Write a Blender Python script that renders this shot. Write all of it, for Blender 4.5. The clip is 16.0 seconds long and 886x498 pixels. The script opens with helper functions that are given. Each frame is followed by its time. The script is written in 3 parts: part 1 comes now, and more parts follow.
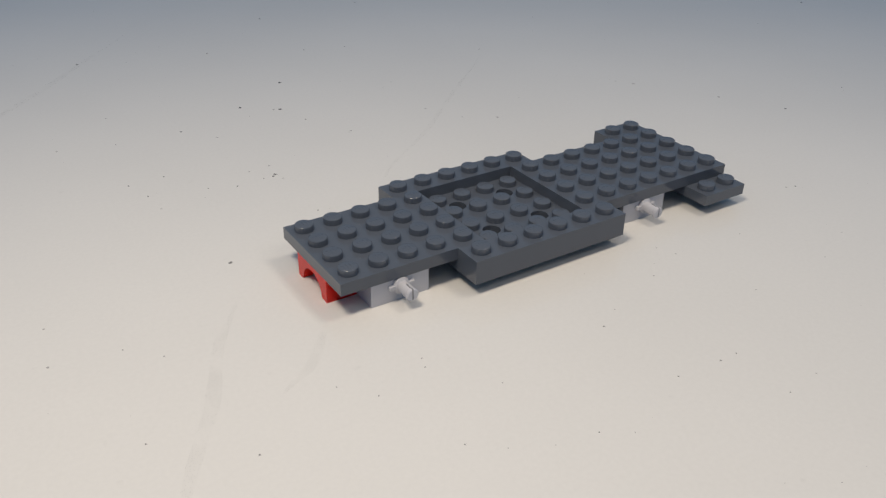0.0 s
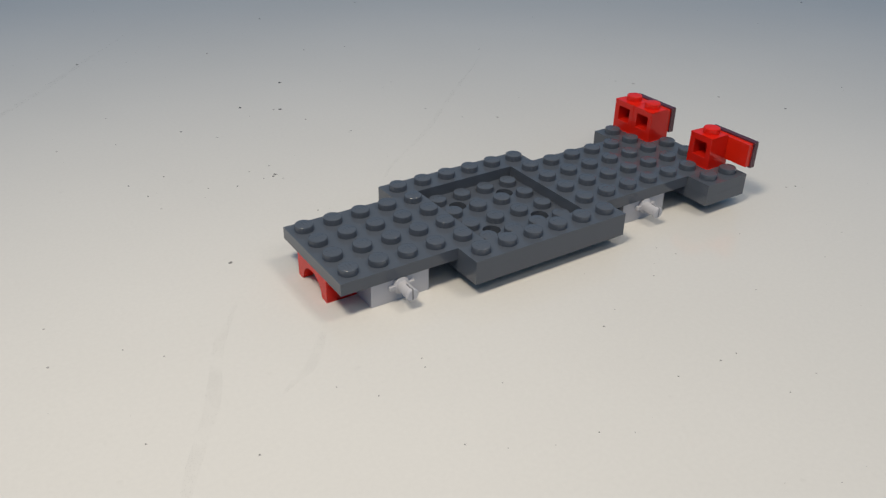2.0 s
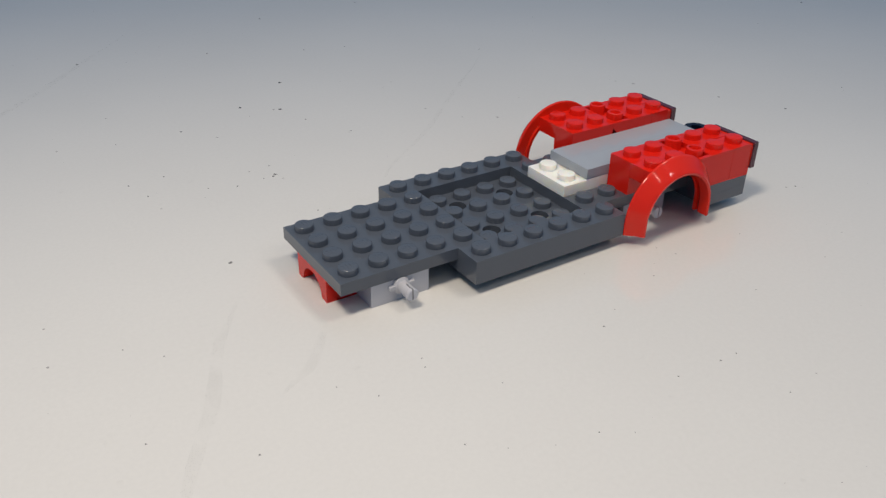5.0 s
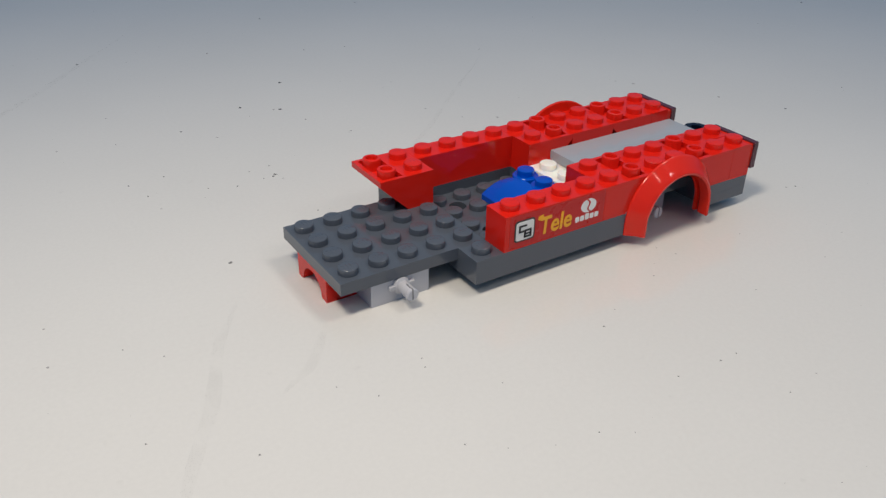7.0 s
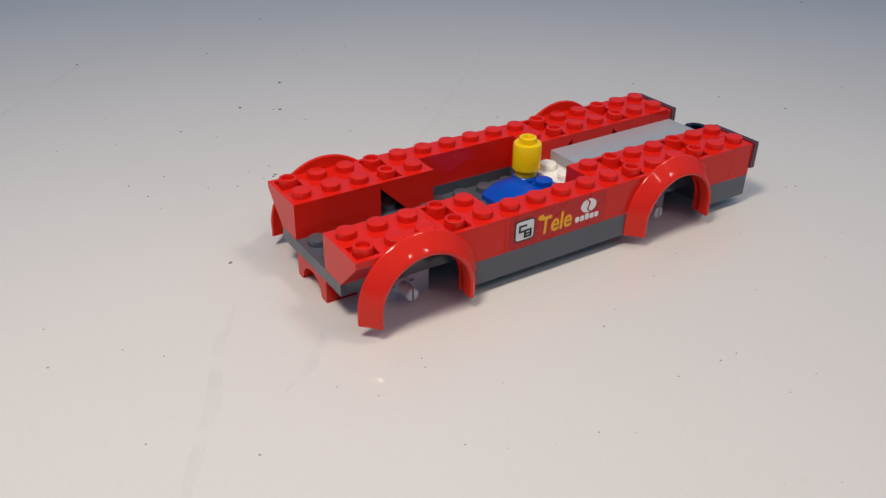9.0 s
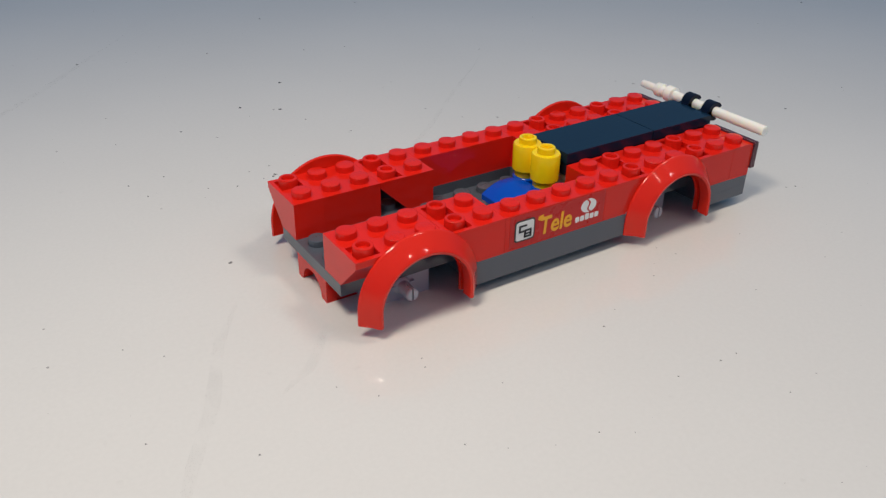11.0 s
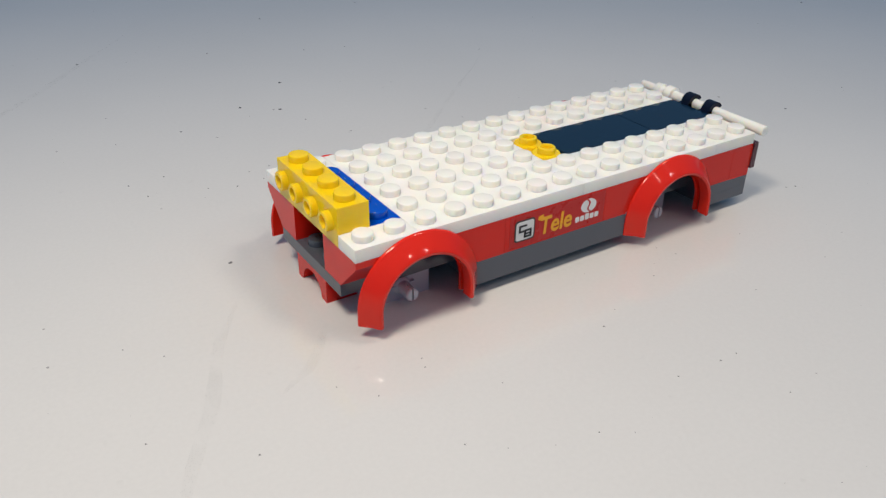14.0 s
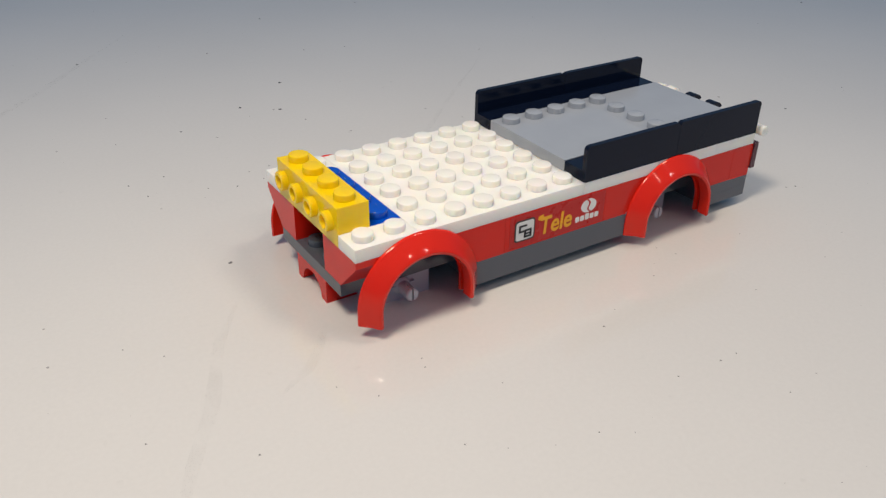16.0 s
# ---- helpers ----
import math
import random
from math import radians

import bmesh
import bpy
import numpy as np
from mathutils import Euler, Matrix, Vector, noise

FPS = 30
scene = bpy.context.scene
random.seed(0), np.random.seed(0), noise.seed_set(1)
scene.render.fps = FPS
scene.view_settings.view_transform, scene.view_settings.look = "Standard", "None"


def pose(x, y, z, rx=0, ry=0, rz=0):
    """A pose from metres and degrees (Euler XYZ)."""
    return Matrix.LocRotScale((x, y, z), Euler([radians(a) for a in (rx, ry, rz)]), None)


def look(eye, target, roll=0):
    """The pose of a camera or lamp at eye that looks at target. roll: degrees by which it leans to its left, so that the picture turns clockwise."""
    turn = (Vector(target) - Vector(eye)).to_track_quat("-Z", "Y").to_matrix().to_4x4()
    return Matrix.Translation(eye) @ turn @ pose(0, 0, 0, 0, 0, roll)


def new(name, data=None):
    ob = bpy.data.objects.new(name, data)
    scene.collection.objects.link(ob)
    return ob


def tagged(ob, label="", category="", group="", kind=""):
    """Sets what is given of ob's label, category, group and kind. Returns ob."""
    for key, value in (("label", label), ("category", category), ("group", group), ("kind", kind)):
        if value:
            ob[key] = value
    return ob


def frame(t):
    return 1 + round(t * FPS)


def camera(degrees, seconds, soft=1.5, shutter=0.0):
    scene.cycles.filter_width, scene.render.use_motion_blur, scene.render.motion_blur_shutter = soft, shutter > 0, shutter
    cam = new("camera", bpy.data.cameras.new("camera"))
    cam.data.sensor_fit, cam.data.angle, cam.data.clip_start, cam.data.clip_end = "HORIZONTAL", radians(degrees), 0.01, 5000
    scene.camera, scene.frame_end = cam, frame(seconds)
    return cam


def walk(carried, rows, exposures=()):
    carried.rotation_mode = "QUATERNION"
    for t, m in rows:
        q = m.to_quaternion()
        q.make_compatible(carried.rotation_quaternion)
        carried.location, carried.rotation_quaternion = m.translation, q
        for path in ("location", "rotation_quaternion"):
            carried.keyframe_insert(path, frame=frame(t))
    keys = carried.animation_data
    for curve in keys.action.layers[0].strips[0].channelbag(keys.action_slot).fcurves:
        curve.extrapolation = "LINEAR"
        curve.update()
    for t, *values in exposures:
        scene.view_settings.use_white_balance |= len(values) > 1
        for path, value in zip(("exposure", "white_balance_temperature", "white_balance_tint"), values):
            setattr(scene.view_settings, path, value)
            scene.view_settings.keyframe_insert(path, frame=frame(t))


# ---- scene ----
cam = camera(55.82, 16.0, soft=1.35)
VIEW = pose(-0.06828, -0.16166, 0.11162, 59.931, -0.824, -32.874)
# the camera's automatic white balance drifts a little from picture to picture
TINTS = [(0.0, -0.03, 6574, 10.0), (1.0, -0.03, 6476, 9.9), (2.0, -0.03, 6524, 7.3), (2.5, -0.03, 6524, 7.3), (3.0, -0.03, 6574, 6.5), (3.5, -0.03, 6524, 5.6),
         (4.0, -0.03, 6476, 9.9), (6.5, -0.03, 6326, 8.8), (7.0, -0.03, 6326, 8.8), (7.5, -0.03, 6524, 7.3), (8.0, -0.03, 6524, 7.3), (8.5, -0.03, 6476, 9.9),
         (9.0, -0.03, 6476, 13.4), (11.5, -0.03, 6376, 9.7), (12.0, -0.03, 6476, 9.9), (12.5, -0.03, 6524, 12.6), (13.0, -0.03, 6624, 10.9), (13.5, -0.03, 6426, 8.9),
         (14.0, -0.03, 6277, 9.6), (14.5, -0.03, 6227, 10.4), (15.0, -0.03, 6326, 12.2), (15.5, -0.03, 6277, 9.6), (16.0, -0.03, 6624, 10.9)]
walk(cam, [(0.0, VIEW), (16.0, VIEW)], TINTS)

# ---- light ----
world = bpy.data.worlds.new("room_air")
world.use_nodes = True
nt = world.node_tree
wc = nt.nodes.new("ShaderNodeTexCoord")
sep = nt.nodes.new("ShaderNodeSeparateXYZ")
nt.links.new(wc.outputs["Generated"], sep.inputs[0])
ramp = nt.nodes.new("ShaderNodeValToRGB")
ramp.color_ramp.elements[0].position, ramp.color_ramp.elements[0].color = 0.08, (0.036, 0.113, 0.225, 1)
ramp.color_ramp.elements[1].position, ramp.color_ramp.elements[1].color = 0.75, (0.182, 0.244, 0.333, 1)
nt.links.new(sep.outputs[2], ramp.inputs[0])
nt.links.new(ramp.outputs[0], nt.nodes["Background"].inputs[0])
nt.nodes["Background"].inputs[1].default_value = 0.98
scene.world = world


def area_lamp(name, m, sx, sy, watts, colour):
    data = bpy.data.lights.new(name, "AREA")
    data.shape, data.size, data.size_y, data.energy, data.color = "RECTANGLE", sx, sy, watts, colour
    ob = new(name, data)
    ob.matrix_world = m
    return ob


area_lamp("overhead_light", look((-0.150, -0.080, 0.425), (-0.06, -0.05, 0.0)), 0.09, 0.11, 1.42, (1.0, 0.862, 0.70))
area_lamp("overhead_light", look((0.195, -0.080, 0.425), (0.11, -0.05, 0.0)), 0.08, 0.10, 0.43, (1.0, 0.862, 0.70))
area_lamp("warm_lamp_light", look((0.02, -0.46, 0.57), (0.05, 0.0, 0.0)), 0.05, 0.05, 0.245, (1.0, 0.84, 0.66))
area_lamp("white_lamp_light", look((0.32, -0.43, 0.55), (0.07, 0.0, 0.0)), 0.05, 0.05, 0.23, (1.0, 0.92, 0.84))

# ---- sizes ----
U = 0.008        # stud pitch
PL = 0.0032      # plate height
DECK = 0.0096    # top of the chassis above the table
SR, SH = 0.00243, 0.0017


# ---- materials ----
def node_material(name):
    m = bpy.data.materials.new(name)
    m.use_nodes = True
    nt = m.node_tree
    return m, nt, nt.nodes["Principled BSDF"]


def plastic(name, colour, rough=0.2, clear=0.0, ior=1.5, depth=0.0):
    m, nt, b = node_material(name)
    co = nt.nodes.new("ShaderNodeTexCoord")
    inf = nt.nodes.new("ShaderNodeObjectInfo")
    # broad tone change plus a little difference from piece to piece
    n1 = nt.nodes.new("ShaderNodeTexNoise")
    n1.inputs["Scale"].default_value, n1.inputs["Detail"].default_value = 90.0, 4.0
    nt.links.new(co.outputs["Object"], n1.inputs["Vector"])
    add = nt.nodes.new("ShaderNodeMath")
    add.operation = "MULTIPLY_ADD"
    nt.links.new(inf.outputs["Random"], add.inputs[0])
    add.inputs[1].default_value = 0.35
    nt.links.new(n1.outputs["Fac"], add.inputs[2])
    mix = nt.nodes.new("ShaderNodeMix")
    mix.data_type = "RGBA"
    mix.inputs[6].default_value = (*[c * 0.92 for c in colour], 1)
    mix.inputs[7].default_value = (*[min(1.0, c * 1.07) for c in colour], 1)
    nt.links.new(add.outputs[0], mix.inputs[0])
    nt.links.new(mix.outputs[2], b.inputs["Base Color"])
    # handling marks in the gloss
    n2 = nt.nodes.new("ShaderNodeTexNoise")
    n2.inputs["Scale"].default_value, n2.inputs["Detail"].default_value = 420.0, 6.0
    nt.links.new(co.outputs["Object"], n2.inputs["Vector"])
    ramp = nt.nodes.new("ShaderNodeMapRange")
    ramp.inputs[3].default_value, ramp.inputs[4].default_value = rough * 0.75, rough * 1.3
    nt.links.new(n2.outputs["Fac"], ramp.inputs[0])
    nt.links.new(ramp.outputs[0], b.inputs["Roughness"])
    bump = nt.nodes.new("ShaderNodeBump")
    bump.inputs["Strength"].default_value, bump.inputs["Distance"].default_value = 0.03, 0.0001
    nt.links.new(n1.outputs["Fac"], bump.inputs["Height"])
    nt.links.new(bump.outputs[0], b.inputs["Normal"])
    b.inputs["IOR"].default_value = ior
    if depth:
        b.inputs["Subsurface Weight"].default_value = 0.6
        b.inputs["Subsurface Scale"].default_value = depth
        b.inputs["Subsurface Radius"].default_value = (1.0, 0.8, 0.6)
    if clear:
        b.inputs["Transmission Weight"].default_value = clear
    return m


GREY_DARK = plastic("dark_grey_plastic", (0.079, 0.092, 0.116), 0.09, ior=1.55)
GREY_LIGHT = plastic("light_grey_plastic", (0.35, 0.383, 0.43), 0.12)
RED = plastic("red_plastic", (0.70, 0.016, 0.008), 0.08, ior=1.37)
RED_GLOSS = plastic("glossy_red_plastic", (0.72, 0.021, 0.008), 0.07, ior=1.43)
WHITE = plastic("white_plastic", (0.97, 0.905, 0.825), 0.18, depth=0.002)
BLUE = plastic("blue_plastic", (0.0, 0.075, 0.53), 0.10, ior=1.40)
NAVY = plastic("dark_navy_plastic", (0.004, 0.020, 0.045), 0.10, ior=1.32)
BLACK = plastic("black_plastic", (0.004, 0.008, 0.022), 0.09, ior=1.27)
YELLOW = plastic("yellow_plastic", (1.0, 0.64, 0.005), 0.14, depth=0.0008)
GREY_PALE = plastic("pale_grey_plastic", (0.50, 0.50, 0.535), 0.2)
SMOKY = plastic("smoky_red_plastic", (0.13, 0.040, 0.058), 0.12, 0.35)
PRINT_WHITE = plastic("printed_white", (0.82, 0.81, 0.78), 0.3)
PRINT_YELLOW = plastic("printed_yellow", (1.0, 0.46, 0.01), 0.3)
PRINT_BLACK = plastic("printed_black", (0.012, 0.012, 0.014), 0.3)
STICKER_RED = plastic("sticker_red", (0.54, 0.012, 0.011), 0.28, ior=1.4)


def table_material():
    m, nt, b = node_material("white_tabletop_laminate")
    co = nt.nodes.new("ShaderNodeTexCoord")
    big = nt.nodes.new("ShaderNodeTexNoise")
    big.inputs["Scale"].default_value, big.inputs["Detail"].default_value = 7.0, 5.0
    nt.links.new(co.outputs["Object"], big.inputs["Vector"])
    mix = nt.nodes.new("ShaderNodeMix")
    mix.data_type = "RGBA"
    mix.inputs[6].default_value = (0.638, 0.630, 0.608, 1)
    mix.inputs[7].default_value = (0.732, 0.723, 0.70, 1)
    nt.links.new(big.outputs["Fac"], mix.inputs[0])
    # fine dust
    dust = nt.nodes.new("ShaderNodeTexNoise")
    dust.inputs["Scale"].default_value, dust.inputs["Detail"].default_value = 260.0, 3.0
    nt.links.new(co.outputs["Object"], dust.inputs["Vector"])
    dr = nt.nodes.new("ShaderNodeMapRange")
    dr.inputs[1].default_value, dr.inputs[2].default_value = 0.70, 0.80
    dr.inputs[3].default_value, dr.inputs[4].default_value = 0.0, 0.25
    nt.links.new(dust.outputs["Fac"], dr.inputs[0])
    mix2 = nt.nodes.new("ShaderNodeMix")
    mix2.data_type = "RGBA"
    nt.links.new(dr.outputs[0], mix2.inputs[0])
    nt.links.new(mix.outputs[2], mix2.inputs[6])
    mix2.inputs[7].default_value = (0.55, 0.54, 0.52, 1)
    fine = nt.nodes.new("ShaderNodeTexNoise")
    fine.inputs["Scale"].default_value, fine.inputs["Detail"].default_value = 900.0, 4.0
    nt.links.new(co.outputs["Object"], fine.inputs["Vector"])
    fr = nt.nodes.new("ShaderNodeMapRange")
    fr.inputs[1].default_value, fr.inputs[2].default_value = 0.3, 0.7
    fr.inputs[3].default_value, fr.inputs[4].default_value = 0.985, 1.012
    nt.links.new(fine.outputs["Fac"], fr.inputs[0])
    tone = nt.nodes.new("ShaderNodeVectorMath")
    tone.operation = "SCALE"
    nt.links.new(mix2.outputs[2], tone.inputs[0])
    nt.links.new(fr.outputs[0], tone.inputs[3])
    nt.links.new(tone.outputs[0], b.inputs["Base Color"])
    rr = nt.nodes.new("ShaderNodeMapRange")
    rr.inputs[3].default_value, rr.inputs[4].default_value = 0.07, 0.12
    nt.links.new(big.outputs["Fac"], rr.inputs[0])
    nt.links.new(rr.outputs[0], b.inputs["Roughness"])
    bump = nt.nodes.new("ShaderNodeBump")
    bump.inputs["Strength"].default_value, bump.inputs["Distance"].default_value = 0.05, 0.0003
    nt.links.new(dust.outputs["Fac"], bump.inputs["Height"])
    nt.links.new(bump.outputs[0], b.inputs["Normal"])
    return m


def wall_material(name, colour):
    m, nt, b = node_material(name)
    co = nt.nodes.new("ShaderNodeTexCoord")
    n = nt.nodes.new("ShaderNodeTexNoise")
    n.inputs["Scale"].default_value, n.inputs["Detail"].default_value = 6.0, 6.0
    nt.links.new(co.outputs["Object"], n.inputs["Vector"])
    mix = nt.nodes.new("ShaderNodeMix")
    mix.data_type = "RGBA"
    mix.inputs[6].default_value = (*[c * 0.93 for c in colour], 1)
    mix.inputs[7].default_value = (*colour, 1)
    nt.links.new(n.outputs["Fac"], mix.inputs[0])
    nt.links.new(mix.outputs[2], b.inputs["Base Color"])
    b.inputs["Roughness"].default_value = 0.8
    return m


TABLE = table_material()
FLOOR = wall_material("floor_covering", (0.2, 0.17, 0.14))


def speck_material():
    m, nt, b = node_material("dust_speck")
    geo = nt.nodes.new("ShaderNodeNewGeometry")
    mix = nt.nodes.new("ShaderNodeMix")
    mix.data_type = "RGBA"
    mix.inputs[6].default_value = (0.05, 0.055, 0.065, 1)
    mix.inputs[7].default_value = (0.36, 0.35, 0.35, 1)
    nt.links.new(geo.outputs["Random Per Island"], mix.inputs[0])
    nt.links.new(mix.outputs[2], b.inputs["Base Color"])
    b.inputs["Roughness"].default_value = 0.8
    return m


SPECK = speck_material()


def smear_material():
    m, nt, b = node_material("pencil_smear")
    co = nt.nodes.new("ShaderNodeTexCoord")
    n = nt.nodes.new("ShaderNodeTexNoise")
    n.inputs["Scale"].default_value, n.inputs["Detail"].default_value = 160.0, 4.0
    nt.links.new(co.outputs["Object"], n.inputs["Vector"])
    r = nt.nodes.new("ShaderNodeMapRange")
    r.inputs[1].default_value, r.inputs[2].default_value = 0.35, 0.75
    r.inputs[3].default_value, r.inputs[4].default_value = 0.0, 0.055
    nt.links.new(n.outputs["Fac"], r.inputs[0])
    nt.links.new(r.outputs[0], b.inputs["Alpha"])
    b.inputs["Base Color"].default_value = (0.33, 0.33, 0.33, 1)
    b.inputs["Roughness"].default_value = 0.5
    return m


SMEAR = smear_material()


# ---- mesh helpers ----
def mesh_of(name, bm, material, smooth=False):
    bmesh.ops.recalc_face_normals(bm, faces=bm.faces[:])
    me = bpy.data.meshes.new(name)
    bm.to_mesh(me)
    bm.free()
    me.materials.append(material)
    if smooth:
        for p in me.polygons:
            p.use_smooth = True
        me.set_sharp_from_angle(angle=radians(38))
    return me


def part(name, bm, material, parent, label="", smooth=False):
    """Links a bmesh as one mesh object under a thing or a part."""
    ob = new(name, mesh_of(name, bm, material, smooth))
    ob.parent = parent
    if label:
        tagged(ob, label)
    return ob


def share(name, me, parent, at):
    ob = new(name, me)
    ob.parent = parent
    ob.matrix_basis = at
    return ob


def bevelled(bm, width=0.00016, angle=30, segments=1):
    edges = [e for e in bm.edges if len(e.link_faces) == 2 and e.calc_face_angle(0) > radians(angle)]
    bmesh.ops.bevel(bm, geom=edges, offset=width, segments=segments, affect="EDGES", profile=0.5, clamp_overlap=True)
    return bm


def add_box(bm, x0, x1, y0, y1, z0, z1):
    vs = [bm.verts.new((x, y, z)) for x in (x0, x1) for y in (y0, y1) for z in (z0, z1)]
    for a, b, c, d in ((0, 1, 3, 2), (4, 6, 7, 5), (0, 4, 5, 1), (2, 3, 7, 6), (0, 2, 6, 4), (1, 5, 7, 3)):
        bm.faces.new((vs[a], vs[b], vs[c], vs[d]))


def box(x0, x1, y0, y1, z0, z1, width=0.00016):
    bm = bmesh.new()
    add_box(bm, x0, x1, y0, y1, z0, z1)
    return bevelled(bm, width)


def cells(filled):
    """A closed body from filled cells (i, j, k), one stud by one stud by one plate each."""
    bm, verts = bmesh.new(), {}
    filled = set(filled)

    def v(i, j, k):
        if (i, j, k) not in verts:
            verts[i, j, k] = bm.verts.new((i * U, j * U, k * PL))
        return verts[i, j, k]

    quads = {(1, 0, 0): ((1, 0, 0), (1, 1, 0), (1, 1, 1), (1, 0, 1)), (-1, 0, 0): ((0, 0, 0), (0, 0, 1), (0, 1, 1), (0, 1, 0)),
             (0, 1, 0): ((0, 1, 0), (0, 1, 1), (1, 1, 1), (1, 1, 0)), (0, -1, 0): ((0, 0, 0), (1, 0, 0), (1, 0, 1), (0, 0, 1)),
             (0, 0, 1): ((0, 0, 1), (1, 0, 1), (1, 1, 1), (0, 1, 1)), (0, 0, -1): ((0, 0, 0), (0, 1, 0), (1, 1, 0), (1, 0, 0))}
    for c in sorted(filled):
        for d, q in quads.items():
            if (c[0] + d[0], c[1] + d[1], c[2] + d[2]) not in filled:
                bm.faces.new([v(c[0] + a, c[1] + b, c[2] + e) for a, b, e in q])
    return bm


def prism(outline, depth0, depth1, axis):
    """Extrudes an outline of (a, b) pairs along the axis 'x' or 'y'."""
    bm = bmesh.new()
    rings = []
    for d in (depth0, depth1):
        rings.append([bm.verts.new((d, a, b) if axis == "x" else (a, d, b)) for a, b in outline])
    n = len(outline)
    for k in range(n):
        bm.faces.new((rings[0][k], rings[0][(k + 1) % n], rings[1][(k + 1) % n], rings[1][k]))
    bm.faces.new(rings[0])
    bm.faces.new(rings[1])
    return bm


def spun(profile, segments=28, closed=False):
    """Turns a profile of (radius, height) pairs round the z axis."""
    bm = bmesh.new()
    rings = []
    for r, z in profile:
        if r < 1e-7:
            rings.append([bm.verts.new((0, 0, z))])
        else:
            rings.append([bm.verts.new((r * math.cos(2 * math.pi * k / segments), r * math.sin(2 * math.pi * k / segments), z)) for k in range(segments)])
    pairs = list(zip(rings, rings[1:])) + ([(rings[-1], rings[0])] if closed else [])
    for a, b in pairs:
        for k in range(segments):
            q = (k + 1) % segments
            if len(a) == 1 and len(b) == 1:
                continue
            if len(a) == 1:
                bm.faces.new((a[0], b[k], b[q]))
            elif len(b) == 1:
                bm.faces.new((a[k], a[q], b[0]))
            else:
                bm.faces.new((a[k], a[q], b[q], b[k]))
    return bm


def bent(bm, m):
    bmesh.ops.transform(bm, matrix=m, verts=bm.verts[:])
    return bm


STUDS = {}


def stud_mesh(material, hollow=False, sunk=0.0):
    """A stud; hollow ones may stand in a pocket that is sunk so deep. Solid ones carry a low raised mark of four strokes."""
    key = (material.name, hollow, sunk)
    if key not in STUDS:
        c, arc = 0.0003, [(math.sin(radians(a)), math.cos(radians(a))) for a in (90, 65, 45, 25, 0)]
        rim = [(SR - c + c * p, SH - c + c * q) for p, q in arc]
        foot = -0.0001 - sunk
        if hollow:
            prof = [(SR, foot)] + rim + [(0.00150 + c * 0.6, SH), (0.00150, SH - c), (0.00150, 0.0005), (0, 0.0005)]
        else:
            prof = [(SR, foot)] + rim + [(0, SH)]
        bm = spun(prof, 24)
        if not hollow and material not in (WHITE, YELLOW):
            for k in range(4):
                x, ly = (k - 1.5) * 0.00085, 0.00095 if k in (1, 2) else 0.0007
                low = [bm.verts.new((x + a * 0.0003, b * ly, SH - 0.00002)) for a, b in ((-1, -1), (1, -1), (1, 1), (-1, 1))]
                top = [bm.verts.new((x + a * 0.00016, b * (ly - 0.00015), SH + 0.00006)) for a, b in ((-1, -1), (1, -1), (1, 1), (-1, 1))]
                bm.faces.new(top)
                bm.faces.new(low)
                for q in range(4):
                    bm.faces.new((low[q], low[(q + 1) % 4], top[(q + 1) % 4], top[q]))
        STUDS[key] = mesh_of("stud", bm, material, True)
    return STUDS[key]


def studs(parent, material, spots, z, hollow=False, sunk=0.0):
    for x, y in spots:
        share("stud", stud_mesh(material, hollow, sunk), parent, pose(x * U, y * U, z))


def pocketed(bm, z, x0, x1, y0, y1, depth):
    """Sinks a rectangular pocket into the flat top at height z."""
    top = max((f for f in bm.faces if all(abs(v.co.z - z) < 1e-7 for v in f.verts)), key=lambda f: f.calc_area())
    outer = sorted(top.verts, key=lambda v: math.atan2(v.co.y - (y0 + y1) / 2, v.co.x - (x0 + x1) / 2))
    bm.faces.remove(top)
    corners = sorted(((x, y) for x in (x0, x1) for y in (y0, y1)), key=lambda p: math.atan2(p[1] - (y0 + y1) / 2, p[0] - (x0 + x1) / 2))
    rim = [bm.verts.new((x, y, z)) for x, y in corners]
    low = [bm.verts.new((x, y, z - depth)) for x, y in corners]
    for k in range(4):
        n = (k + 1) % 4
        bm.faces.new((outer[k], outer[n], rim[n], rim[k]))
        bm.faces.new((rim[k], rim[n], low[n], low[k]))
    bm.faces.new(low)
    return bm


ARRIVALS = []


def thing(name, label, category, group, x, y, z, t):
    """An Empty at the base of a toy piece; x, y in studs, z in metres; t: when it is put on the model."""
    ob = tagged(new(name), label, category, group)
    ob.matrix_basis = pose(x * U, y * U, z)
    if t is not None:
        ARRIVALS.append((ob, x * U, y * U, z, t))
    return ob


G = 0.00004      # half of the gap between neighbours


def plain_brick(name, label, category, group, i0, i1, y0, y1, z, plates, material, t, spots=None):
    """A brick, plate or tile over studs i0 to i1 along and y0 to y1 across, with studs where spots says (default: all)."""
    ob = thing(name, label, category, group, (i0 + i1) / 2, (y0 + y1) / 2, z, t)
    gap = 3 * G if material is NAVY else G / 3 if material is GREY_LIGHT else G
    hx, hy = (i1 - i0) * U / 2 - gap, (y1 - y0) * U / 2 - gap
    if name.endswith("tile"):
        part("body", box(-hx, hx, -hy, hy, 0.00055, plates * PL, 0.00022), material, ob)
        part("foot", box(-hx + 0.0003, hx - 0.0003, -hy + 0.0003, hy - 0.0003, 0.00002, 0.00055), material, ob)
    else:
        part("body", box(-hx, hx, -hy, hy, 0.00002, plates * PL), material, ob)
    if spots is None:
        spots = [(i + 0.5, y + 0.5) for i in range(i0, i1) for y in range(y0, y1)]
    studs(ob, material, [(x - (i0 + i1) / 2, y - (y0 + y1) / 2) for x, y in spots], plates * PL)
    return ob


